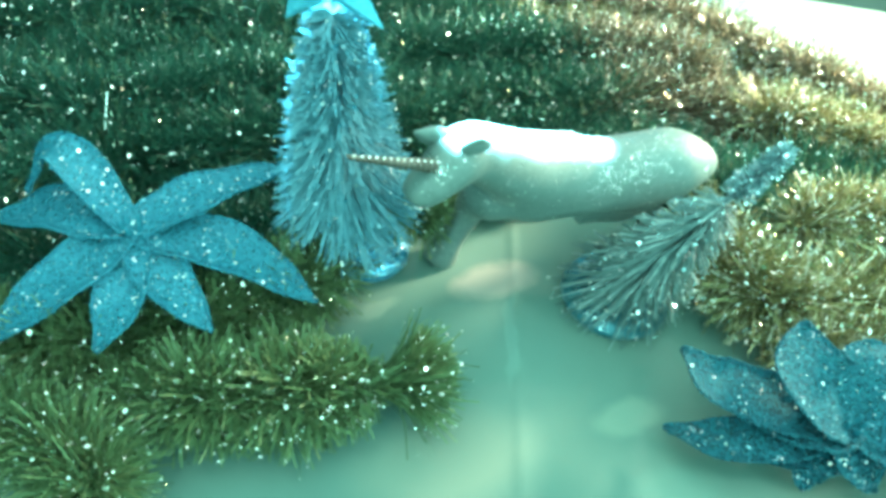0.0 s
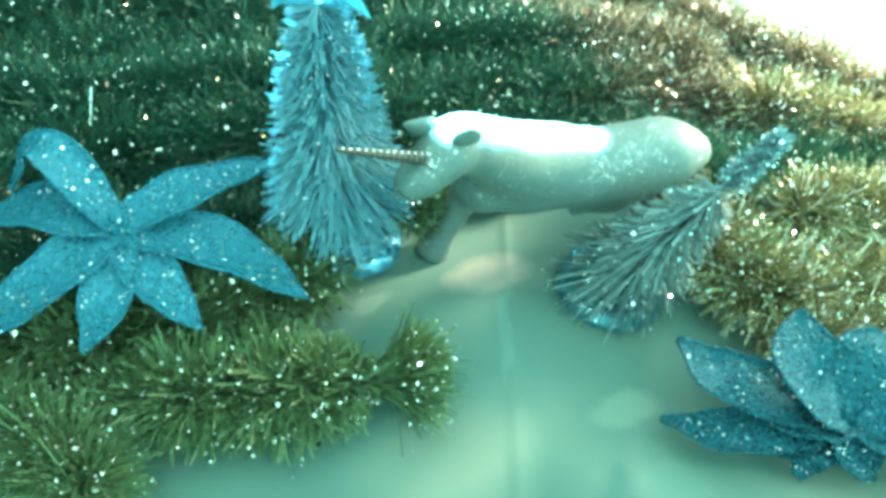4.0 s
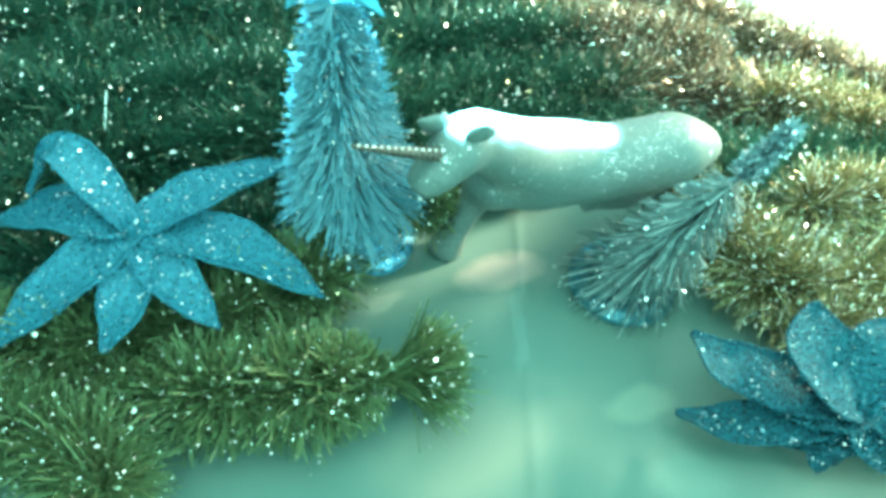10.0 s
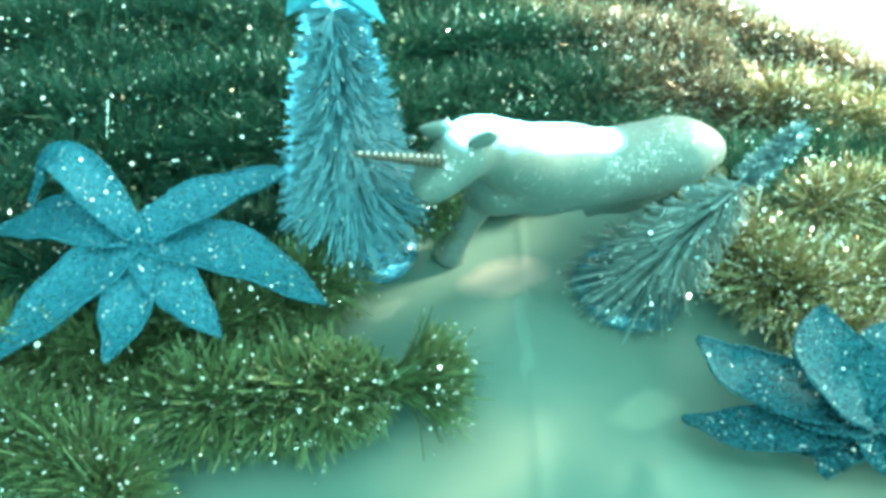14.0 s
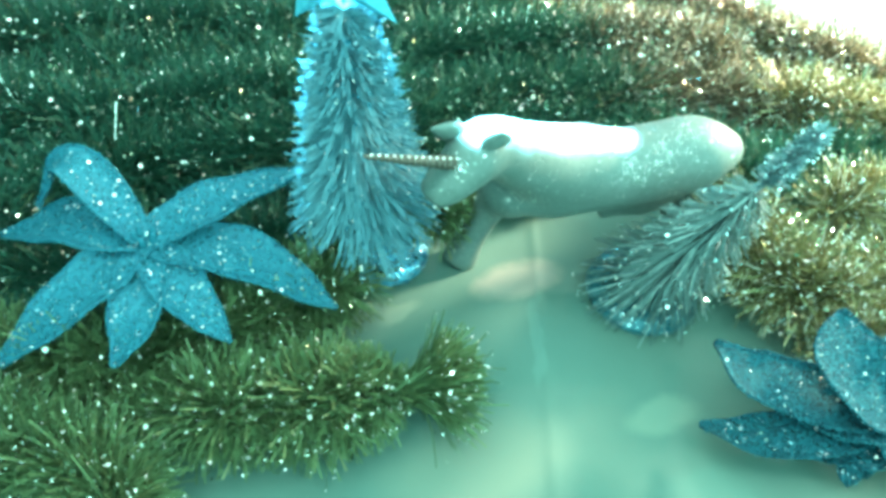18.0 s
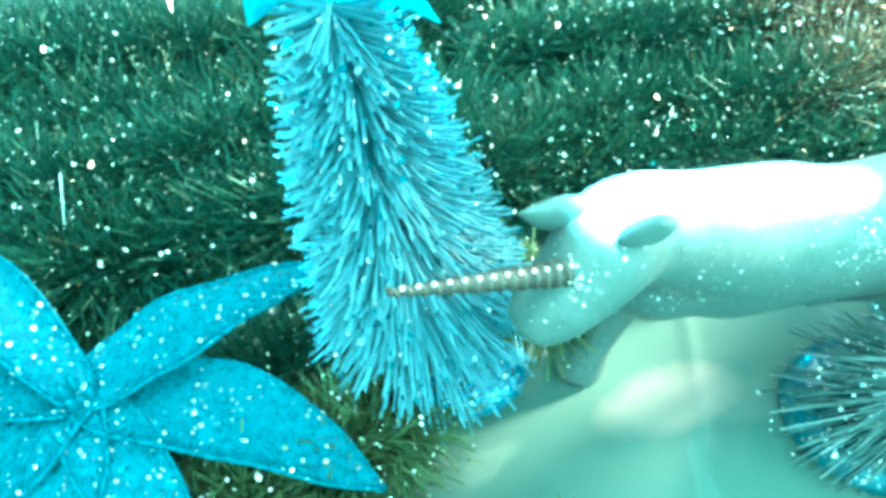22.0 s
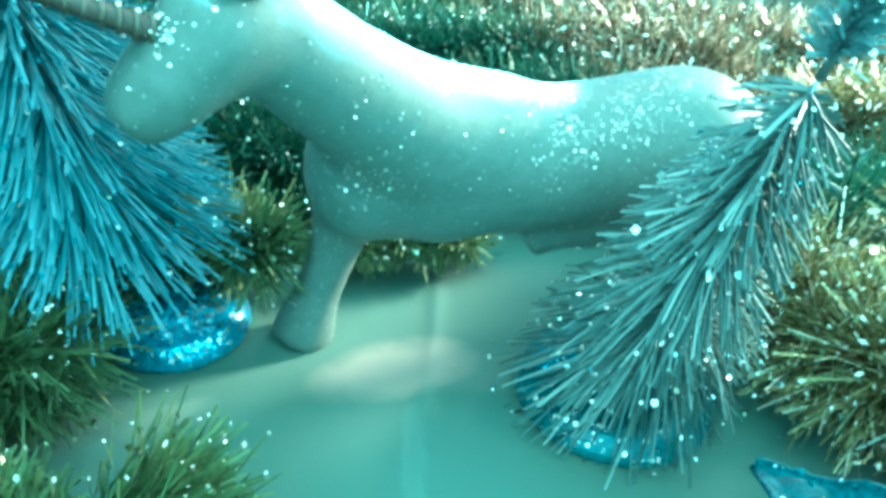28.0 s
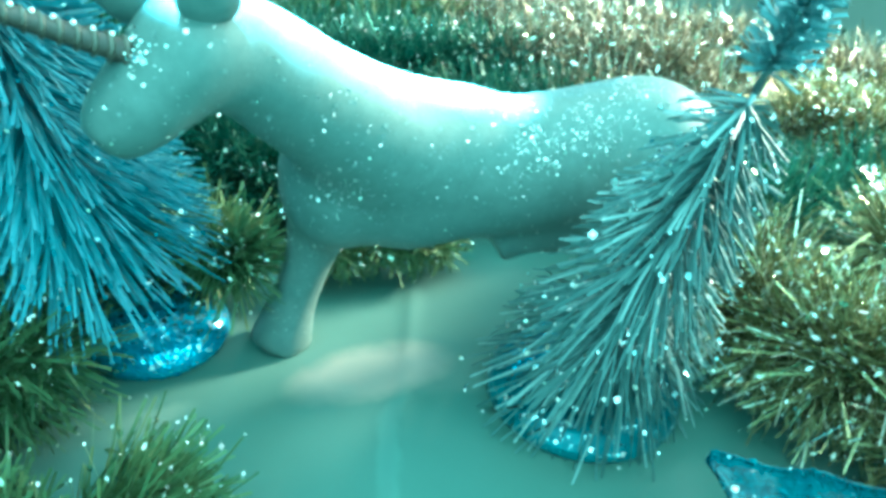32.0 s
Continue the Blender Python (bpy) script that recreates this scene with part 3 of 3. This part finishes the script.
def brush_tree(label, base, top, base_radius, low, high, count, bristle, bristle_one, glitter, star_face, star_radius, stout, shift=(0, 0, 0)):
    """A bottle-brush tree: glittered disc, twisted wire, drooping bristles and a star."""
    tree = thing("bottle_brush_tree", label, "ornament tree", "bottle-brush trees", base)
    base, top = np.array(base, float), np.array(top, float)
    up, shift = top - base, np.array(shift, float)
    # disc base
    prof = [(0.0, 0.0), (0.97, 0.0), (1.0, 0.002), (0.99, 0.005), (0.95, 0.008), (0.88, 0.0105), (0.78, 0.012), (0.4, 0.0135), (0.0, 0.014)]
    a = np.linspace(0, 2 * np.pi, 40, endpoint=False)
    v = np.array([(r * base_radius * math.cos(t), r * base_radius * math.sin(t), z) for r, z in prof for t in a])
    f = [(i * 40 + j, i * 40 + (j + 1) % 40, (i + 1) * 40 + (j + 1) % 40, (i + 1) * 40 + j) for i in range(len(prof) - 1) for j in range(40)]
    p, n = sample(v, f, 1600 if star_face is None else 5000)
    gv, gf = flakes(p, n, 0.0008, 0.10)
    vv, ff, ss = joined([(v, f, 0), (gv, gf, 1)])
    part("base", mesh_of("base", vv, ff, [BASE_TEAL if bristle is TEAL_BRISTLE else BASE_DARK, glitter if bristle is TEAL_BRISTLE else BASE_GLITTER], ss), tree, "round base covered in glitter")
    v, f = tube([(0, 0, 0.008), up * 0.3 + 0.8 * shift, up * 0.6 + 0.55 * shift, up], [0.0016, 0.0007], 8, 20)
    part("stem", mesh_of("stem", v, f, [WIRE], smooth=True), tree)
    # bristles, each a thin three-sided tube that droops
    axis = unit(up)
    e1 = unit(np.cross(axis, (0, 1.0, 0)))
    e2 = np.cross(axis, e1)
    h = rng.uniform(0, 1, count) ** 1.1
    az = rng.uniform(0, 2 * np.pi, count)[:, None]
    reach = (low + (high - low) * h ** (0.8 if star_face is None else 1.0)) * rng.uniform(0.80, 1.08, count)
    drop = np.tan(np.radians(np.clip(42 - 16 * h if star_face is None else 24 - 32 * h, 2, 60) + rng.normal(0, 8, count)))
    root = up[None] * (0.20 + 0.78 * h if star_face is None else 0.33 + 0.74 * h)[:, None] + shift * (1 - h)[:, None]
    out = np.cos(az) * e1 + np.sin(az) * e2
    side = -np.sin(az) * e1 + np.cos(az) * e2
    rows = []
    th = stout * rng.uniform(0.75, 1.2, count)
    sway = rng.normal(0, 0.13, count)
    for k, fr in enumerate((0.0, 0.35, 0.7, 1.0)):
        c = root + out * (reach * fr)[:, None] + side * (sway * reach * fr * fr)[:, None]
        c = c - axis * (reach * drop * fr * (0.35 + 0.65 * fr))[:, None]
        for q in range(3):
            ang = q * 2 * math.pi / 3
            r = (th * (1.0 - 0.2 * fr))[:, None]
            rows.append(c + r * (math.cos(ang) * side + math.sin(ang) * axis))
    # the low bristles on the open side are pieces of their own, on a few shared meshes
    own = np.where((out[:, 1] < 0.35) & (h < 0.5))[0][:280]
    single = []
    for k in range(10):
        bend, rib = rng.normal(0, 0.14), []
        for fr in (0.0, 0.3, 0.65, 1.0):
            for q in range(3):
                ang = q * 2 * math.pi / 3
                r = stout / 0.048 * (1 - 0.2 * fr)
                rib.append((fr, bend * fr * fr + r * math.cos(ang), -fr * (0.35 + 0.65 * fr) + r * math.sin(ang)))
        fs = [(3 * a + q, 3 * a + (q + 1) % 3, 3 * a + 3 + (q + 1) % 3, 3 * a + 3 + q) for a in range(3) for q in range(3)] + [(9, 10, 11)]
        single.append(mesh_of("bristle", np.array(rib), fs, [bristle_one]))
    for k in own:
        d = max(drop[k], 0.45)
        cols = np.stack([out[k] * reach[k], side[k] * reach[k], axis * reach[k] * d], 1)
        m = Matrix([[*r] for r in cols]).to_4x4()
        part("bristle", single[k % 10], tree).matrix_local = Matrix.Translation(Vector(root[k])) @ m
    v = np.stack(rows, 1).reshape(-1, 3)
    v[:, 2] = np.maximum(v[:, 2], 0.012)
    at = np.arange(count)[:, None] * 12
    quads = [at + np.array([[3 * k + q, 3 * k + (q + 1) % 3, 3 * k + 3 + (q + 1) % 3, 3 * k + 3 + q]]) for k in range(3) for q in range(3)]
    rest = np.ones(count, bool)
    rest[own] = False
    f = np.concatenate([q[rest] for q in quads], 0)
    ends = (at + np.array([[9, 10, 11]]))[rest]
    pick = v.reshape(count, 4, 3, 3).mean(2)[:, 1:].reshape(-1, 3)
    pick = pick[rng.random(len(pick)) < 0.4]
    gv, gf = flakes(pick + rng.normal(0, 0.0006, pick.shape), unit(rng.normal(size=pick.shape)), 0.0010, 0.2)
    pick = pick[rng.random(len(pick)) < (0.5 if star_face is None else 0.2)]
    wv, wf = flakes(pick, unit(rng.normal(size=pick.shape) + [0, -0.8, 0.8]), 0.0009, 0.2)
    vv, ff, ss = joined([(v, f.tolist() + ends.tolist(), 0), (gv, gf.tolist(), 1), (wv, wf.tolist(), 2)])
    part("brush", mesh_of("brush", vv, ff, [bristle, glitter, GLINT_FLECK], ss), tree, "dense drooping bristles dusted with glitter", kind="stuff")
    if star_face is None:
        tip_tuft(tree, up, axis, star_radius, glitter)
        return tree
    vv, ff, ss = star_mesh(star_radius, 0.008, BLUE_STAR, glitter)
    star = part("star", mesh_of("star", vv, ff, [BLUE_STAR, glitter], ss), tree, "pale blue glittered star")
    ny = unit(np.array(star_face, float))
    nz = unit(axis - ny * (axis @ ny))
    nx = np.cross(ny, nz)
    turn = Matrix([[*r] for r in np.stack([nx, ny, nz], 1)]).to_4x4()
    star.matrix_local = Matrix.Translation(Vector(up + axis * star_radius * 0.95)) @ turn
    return tree


brush_tree("blue bottle-brush tree with a star on a glittered base", (-0.109, 0.024, 0.0), (-0.124, -0.025, 0.212), 0.031, 0.050, 0.015, 2700, BLUE_BRISTLE, BLUE_SINGLE, BLUE_GLITTER, (0.0, 0.955, 0.295), 0.042, 0.00062, (-0.010, 0.0, 0.0))
brush_tree("silvery teal bottle-brush tree with a narrow tip", (0.077, 0.018, 0.0), (0.094, -0.034, 0.155), 0.040, 0.052, 0.016, 900, TEAL_BRISTLE, TEAL_SINGLE, SILVER_GLITTER, None, 0.050, 0.00062)

# ---------------------------------------------------------------- glitter flowers


def petal(flower, centre, mid, tip, width, fabric, glitter, count):
    """One pointed petal along a bent midline, with a wired glitter rim and flakes."""
    c = np.array(centre)
    line = [np.zeros(3), np.array(mid) - c, np.array(tip) - c]
    n, m = 18, 7
    p, w = along(line, n)
    s = unit(np.cross(w, np.array([[0, 0, 1.0]])))
    u = np.cross(s, w)
    f = np.linspace(0, 1, n)
    half = width / 2 * np.clip(np.sin(np.pi * (0.10 + 0.90 * f) ** 0.85), 0.03, 1) ** 0.8
    q = np.linspace(-1, 1, m)
    ripple = 0.0012 * np.sin(q * 5)[None] * np.sin(f * 17)[:, None]
    v = p[:, None] + s[:, None] * (half[:, None] * q[None])[..., None] + u[:, None] * ((0.16 * half[:, None] * (q * q)[None]) + ripple)[..., None]
    top = v.reshape(-1, 3)
    nor = np.repeat(u, m, 0)
    bottom = top - nor * 0.0007
    g = [(i * m + j, i * m + j + 1, (i + 1) * m + j + 1, (i + 1) * m + j) for i in range(n - 1) for j in range(m - 1)]
    k = n * m
    g2 = [tuple(x + k for x in face[::-1]) for face in g]
    ring = [i * m for i in range(n)] + [(n - 1) * m + j for j in range(1, m)] + [i * m + m - 1 for i in range(n - 2, -1, -1)]
    walls = [(a, a + k, b + k, b) for a, b in zip(ring, ring[1:])]
    both = np.concatenate([top, bottom])
    pts, _ = sample(top, g, count)
    near = np.argmin(((pts[:, None] - p[None]) ** 2).sum(-1), 1)
    gv, gf = flakes(pts, u[near], 0.0007, 0.4, 0.65)
    pts, _ = sample(top, g, 60 if fabric is BLUE_FABRIC else 40)
    near = np.argmin(((pts[:, None] - p[None]) ** 2).sum(-1), 1)
    wv, wf = flakes(pts + u[near] * 0.0004, u[near], 0.0007, 0.4)
    vv, ff, ss = joined([(both, g + g2 + walls, 0), (gv, gf.tolist(), 1), (wv, wf.tolist(), 2)])
    ob = part("petal", mesh_of("petal", vv, ff, [fabric, glitter, GLINT_FLECK], ss, smooth=True), flower)
    edge = [top[i] for i in ring]
    rv, rf = tube(edge, [0.0009, 0.0009], 6, 2 * len(edge))
    ep, en = sample(rv, rf, count // 2)
    gv, gf = flakes(ep, en, 0.0008, 0.4)
    vv, ff, ss = joined([(rv, rf, 0), (gv, gf.tolist(), 1)])
    part("petal_rim", mesh_of("petal_rim", vv, ff, [fabric, glitter], ss, smooth=True), ob, "wired rim thick with glitter")
    return ob


def flower(label, centre, petals, fabric, glitter, count):
    top = thing("glitter_flower", label, "artificial flower", "glitter flowers", centre)
    for mid, tip, width in petals:
        petal(top, centre, mid, tip, width, fabric, glitter, count)
    for k in range(5):
        a = k * 2.4
        v, f = tube([(0.004 * math.cos(a), 0.004 * math.sin(a), -0.004), (0.006 * math.cos(a), 0.006 * math.sin(a), 0.007)], [0.002, 0.0026, 0.001], 8, 8)
        part("stamen", mesh_of("stamen", v, f, [glitter], smooth=True), top)
    return top


flower("blue sheer glitter flower lying on the tinsel", (-0.239, -0.058, 0.080), [
    ((-0.287, -0.031, 0.110), (-0.311, -0.040, 0.078), 0.026),
    ((-0.285, -0.051, 0.080), (-0.3343, -0.0516, 0.060), 0.040),
    ((-0.268, -0.098, 0.070), (-0.303, -0.136, 0.046), 0.036),
    ((-0.231, -0.101, 0.070), (-0.237, -0.127, 0.052), 0.030),
    ((-0.209, -0.085, 0.072), (-0.179, -0.104, 0.056), 0.030),
    ((-0.181, -0.054, 0.071), (-0.127, -0.064, 0.046), 0.038),
    ((-0.2058, -0.0272, 0.088), (-0.1604, 0.0096, 0.088), 0.032),
], BLUE_FABRIC, BLUE_GLITTER, 340)
flower("teal sheer glitter flower lying on the cloth", (0.2103, -0.0886, 0.040), [
    ((0.1372, -0.0786, 0.045), (0.1065, -0.0536, 0.045), 0.042),
    ((0.1425, -0.1044, 0.030), (0.1011, -0.0949, 0.016), 0.032),
    ((0.180, -0.092, 0.042), (0.150, -0.0937, 0.034), 0.040),
    ((0.195, -0.102, 0.030), (0.165, -0.108, 0.018), 0.034),
    ((0.1814, -0.0704, 0.060), (0.1777, -0.0352, 0.068), 0.058),
    ((0.1885, -0.1111, 0.020), (0.1865, -0.1196, 0.010), 0.018),
    ((0.226, -0.060, 0.060), (0.2398, -0.0369, 0.060), 0.054),
    ((0.26, -0.07, 0.055), (0.30, -0.06, 0.045), 0.056),
    ((0.255, -0.100, 0.040), (0.30, -0.110, 0.020), 0.050),
    ((0.218, -0.104, 0.032), (0.2299, -0.1152, 0.016), 0.048),
], TEAL_FABRIC, TEAL_GLITTER, 560)

# ---------------------------------------------------------------- the unicorn figure


def ball(c, r):
    bm = bmesh.new()
    bmesh.ops.create_uvsphere(bm, u_segments=20, v_segments=12, radius=1)
    v = np.array([(x.co.x * r[0] + c[0], x.co.y * r[1] + c[1], x.co.z * r[2] + c[2]) for x in bm.verts])
    bm.verts.index_update()
    f = [tuple(q.index for q in face.verts) for face in bm.faces]
    bm.free()
    return v, f


def unicorn():
    pieces = [
        (*tube([(-0.030, 0.034, 0.080), (-0.005, 0.037, 0.083), (0.0168, 0.040, 0.0865), (0.054, 0.048, 0.092), (0.0915, 0.060, 0.099), (0.122, 0.075, 0.094)], [0.022, 0.030, 0.027, 0.027, 0.026, 0.010], 20, 34), 0),
        (*ball((-0.028, 0.030, 0.084), (0.024, 0.026, 0.030)), 0),
        (*tube([(0.050, 0.047, 0.092), (0.020, 0.041, 0.093), (-0.006, 0.028, 0.101), (-0.030, 0.006, 0.124), (-0.046, -0.014, 0.145), (-0.056, -0.026, 0.152)], [0.020, 0.028, 0.027, 0.021, 0.018, 0.016], 18, 34), 0),
        (*ball((-0.055, -0.027, 0.150), (0.018, 0.018, 0.017)), 0),
        (*tube([(-0.056, -0.030, 0.148), (-0.068, -0.038, 0.136), (-0.078, -0.043, 0.126)], [0.016, 0.014, 0.010], 16, 14), 0),
        (*tube([(-0.036, 0.034, 0.066), (-0.042, 0.033, 0.042), (-0.049, 0.031, 0.022), (-0.056, 0.029, -0.002)], [0.015, 0.0108, 0.0108, 0.0155], 14, 20), 0),
        (*tube([(0.080, 0.056, 0.082), (0.066, 0.046, 0.064), (0.046, 0.043, 0.058), (0.034, 0.041, 0.052)], [0.018, 0.011, 0.0075, 0.009], 14, 20), 0),
        (*tube([(0.090, 0.078, 0.08), (0.098, 0.088, 0.045), (0.105, 0.092, 0.001)], [0.014, 0.009, 0.010], 14, 16), 0),
    ]
    v, f, _ = joined(pieces)
    rough_ob = new("unicorn_blank", mesh_of("unicorn_blank", v, f, [PLUSH]))
    mod = rough_ob.modifiers.new("skin", "REMESH")
    mod.mode, mod.voxel_size = "VOXEL", 0.0026
    sm = rough_ob.modifiers.new("soft", "SMOOTH")
    sm.factor, sm.iterations = 0.6, 36
    me = bpy.data.meshes.new_from_object(rough_ob.evaluated_get(bpy.context.evaluated_depsgraph_get()))
    bpy.data.objects.remove(rough_ob)
    bv = np.array([x.co[:] for x in me.vertices])
    bf = [tuple(q.vertices) for q in me.polygons]
    p, n = sample(bv, bf, 13300)
    near, loose = flakes(p[:1500], n[:1500], 0.0007, 0.15), flakes(p[9000:10500], n[9000:10500], 0.0006, 0.15)
    bright = flakes(p[13000:], n[13000:], 0.0007, 0.2)
    # white flecks stand in for sparkle on the shoulder, the flank and the rump
    hubs = np.array([(-0.022, 0.006, 0.098), (0.045, 0.026, 0.106), (0.066, 0.034, 0.113), (0.080, 0.052, 0.122)])
    p, n = sample(bv, bf, 26000)
    gap = np.linalg.norm(p[:, None] - hubs[None], axis=2).min(1)
    keep = rng.random(len(p)) < 0.010 + 0.8 * np.exp(-((gap / 0.011) ** 2))
    fleck = flakes(p[keep], n[keep], 0.0005, 0.3)
    out = [(fleck[0], fleck[1].tolist(), 6), (bv, bf, 0), (near[0], near[1].tolist(), 4), (loose[0], loose[1].tolist(), 4), (bright[0], bright[1].tolist(), 6)]
    # ears: flattened leaf shapes that point outward
    for c, tip, flat in (((-0.047, -0.030, 0.159), (-0.043, -0.044, 0.178), (0.3, -0.6, -0.5)), ((-0.062, -0.022, 0.158), (-0.080, -0.033, 0.167), (0.2, -0.9, -0.3))):
        c, tip, flat = np.array(c), np.array(tip), unit(np.array(flat))
        ev, ef = tube([c, c * 0.5 + tip * 0.5, tip], [0.0045, 0.0075, 0.0085, 0.0070, 0.0042, 0.0008], 18, 18)
        off = ev - c
        along_axis = unit(tip - c)
        flat = unit(flat - along_axis * (flat @ along_axis))
        out.append((ev - 0.5 * (off @ flat)[:, None] * flat, ef, 2 if tip[0] > -0.06 else 0))
    # spiral horn: a tapered rod wound with a pearly cord
    a, b = np.array((-0.0625, -0.038, 0.150)), np.array((-0.1075, -0.0735, 0.1785))
    out.append((*tube([a, (a + b) / 2, b], [0.0034, 0.0026, 0.0009], 12, 20), 3))
    ax = unit(b - a)
    s, u = frames_of(ax[None])
    coil = []
    for k in range(16 * 10 + 1):
        t = k / 160
        r = 0.0035 + (0.0010 - 0.0035) * t
        ang = t * 2 * math.pi * 16
        coil.append(a + (b - a) * t + r * (math.cos(ang) * s[0] + math.sin(ang) * u[0]))
    out.append((*tube(coil, [0.0010, 0.0006], 6, 480), 5))
    # white beads along the upper side stand in for the cord's highlights
    rise = unit(np.array((0.0, -0.35, 1.0)) - ax * (np.array((0.0, -0.35, 1.0)) @ ax))
    for k in range(14):
        t = (k + 0.3) / 14
        out.append((*ball(a + (b - a) * t + rise * (0.0043 - 0.0028 * t), (0.0007, 0.0007, 0.0007)), 6))
    # glitter collar round the foot of the horn
    rp = a + rng.uniform(0.004, 0.009, (420, 1)) * unit(rng.normal(size=(420, 3)))
    gv, gf = flakes(rp, unit(rp - a), 0.0009, 0.5)
    out += [(gv[:800], gf[:200].tolist(), 6), (gv[800:], (gf[200:] - 800).tolist(), 1)]
    v, f, s = joined(out)
    ob = new("unicorn_figurine", mesh_of("unicorn_figurine", v, f, [PLUSH, SILVER_GLITTER, EAR_PLUSH, HORN_GOLD, PLUSH_GLITTER, PEARL_CORD, GLINT_FLECK], s, smooth=True))
    return tagged(ob, "pale glittery unicorn figurine with a spiral horn", "figurine")


unicorn()
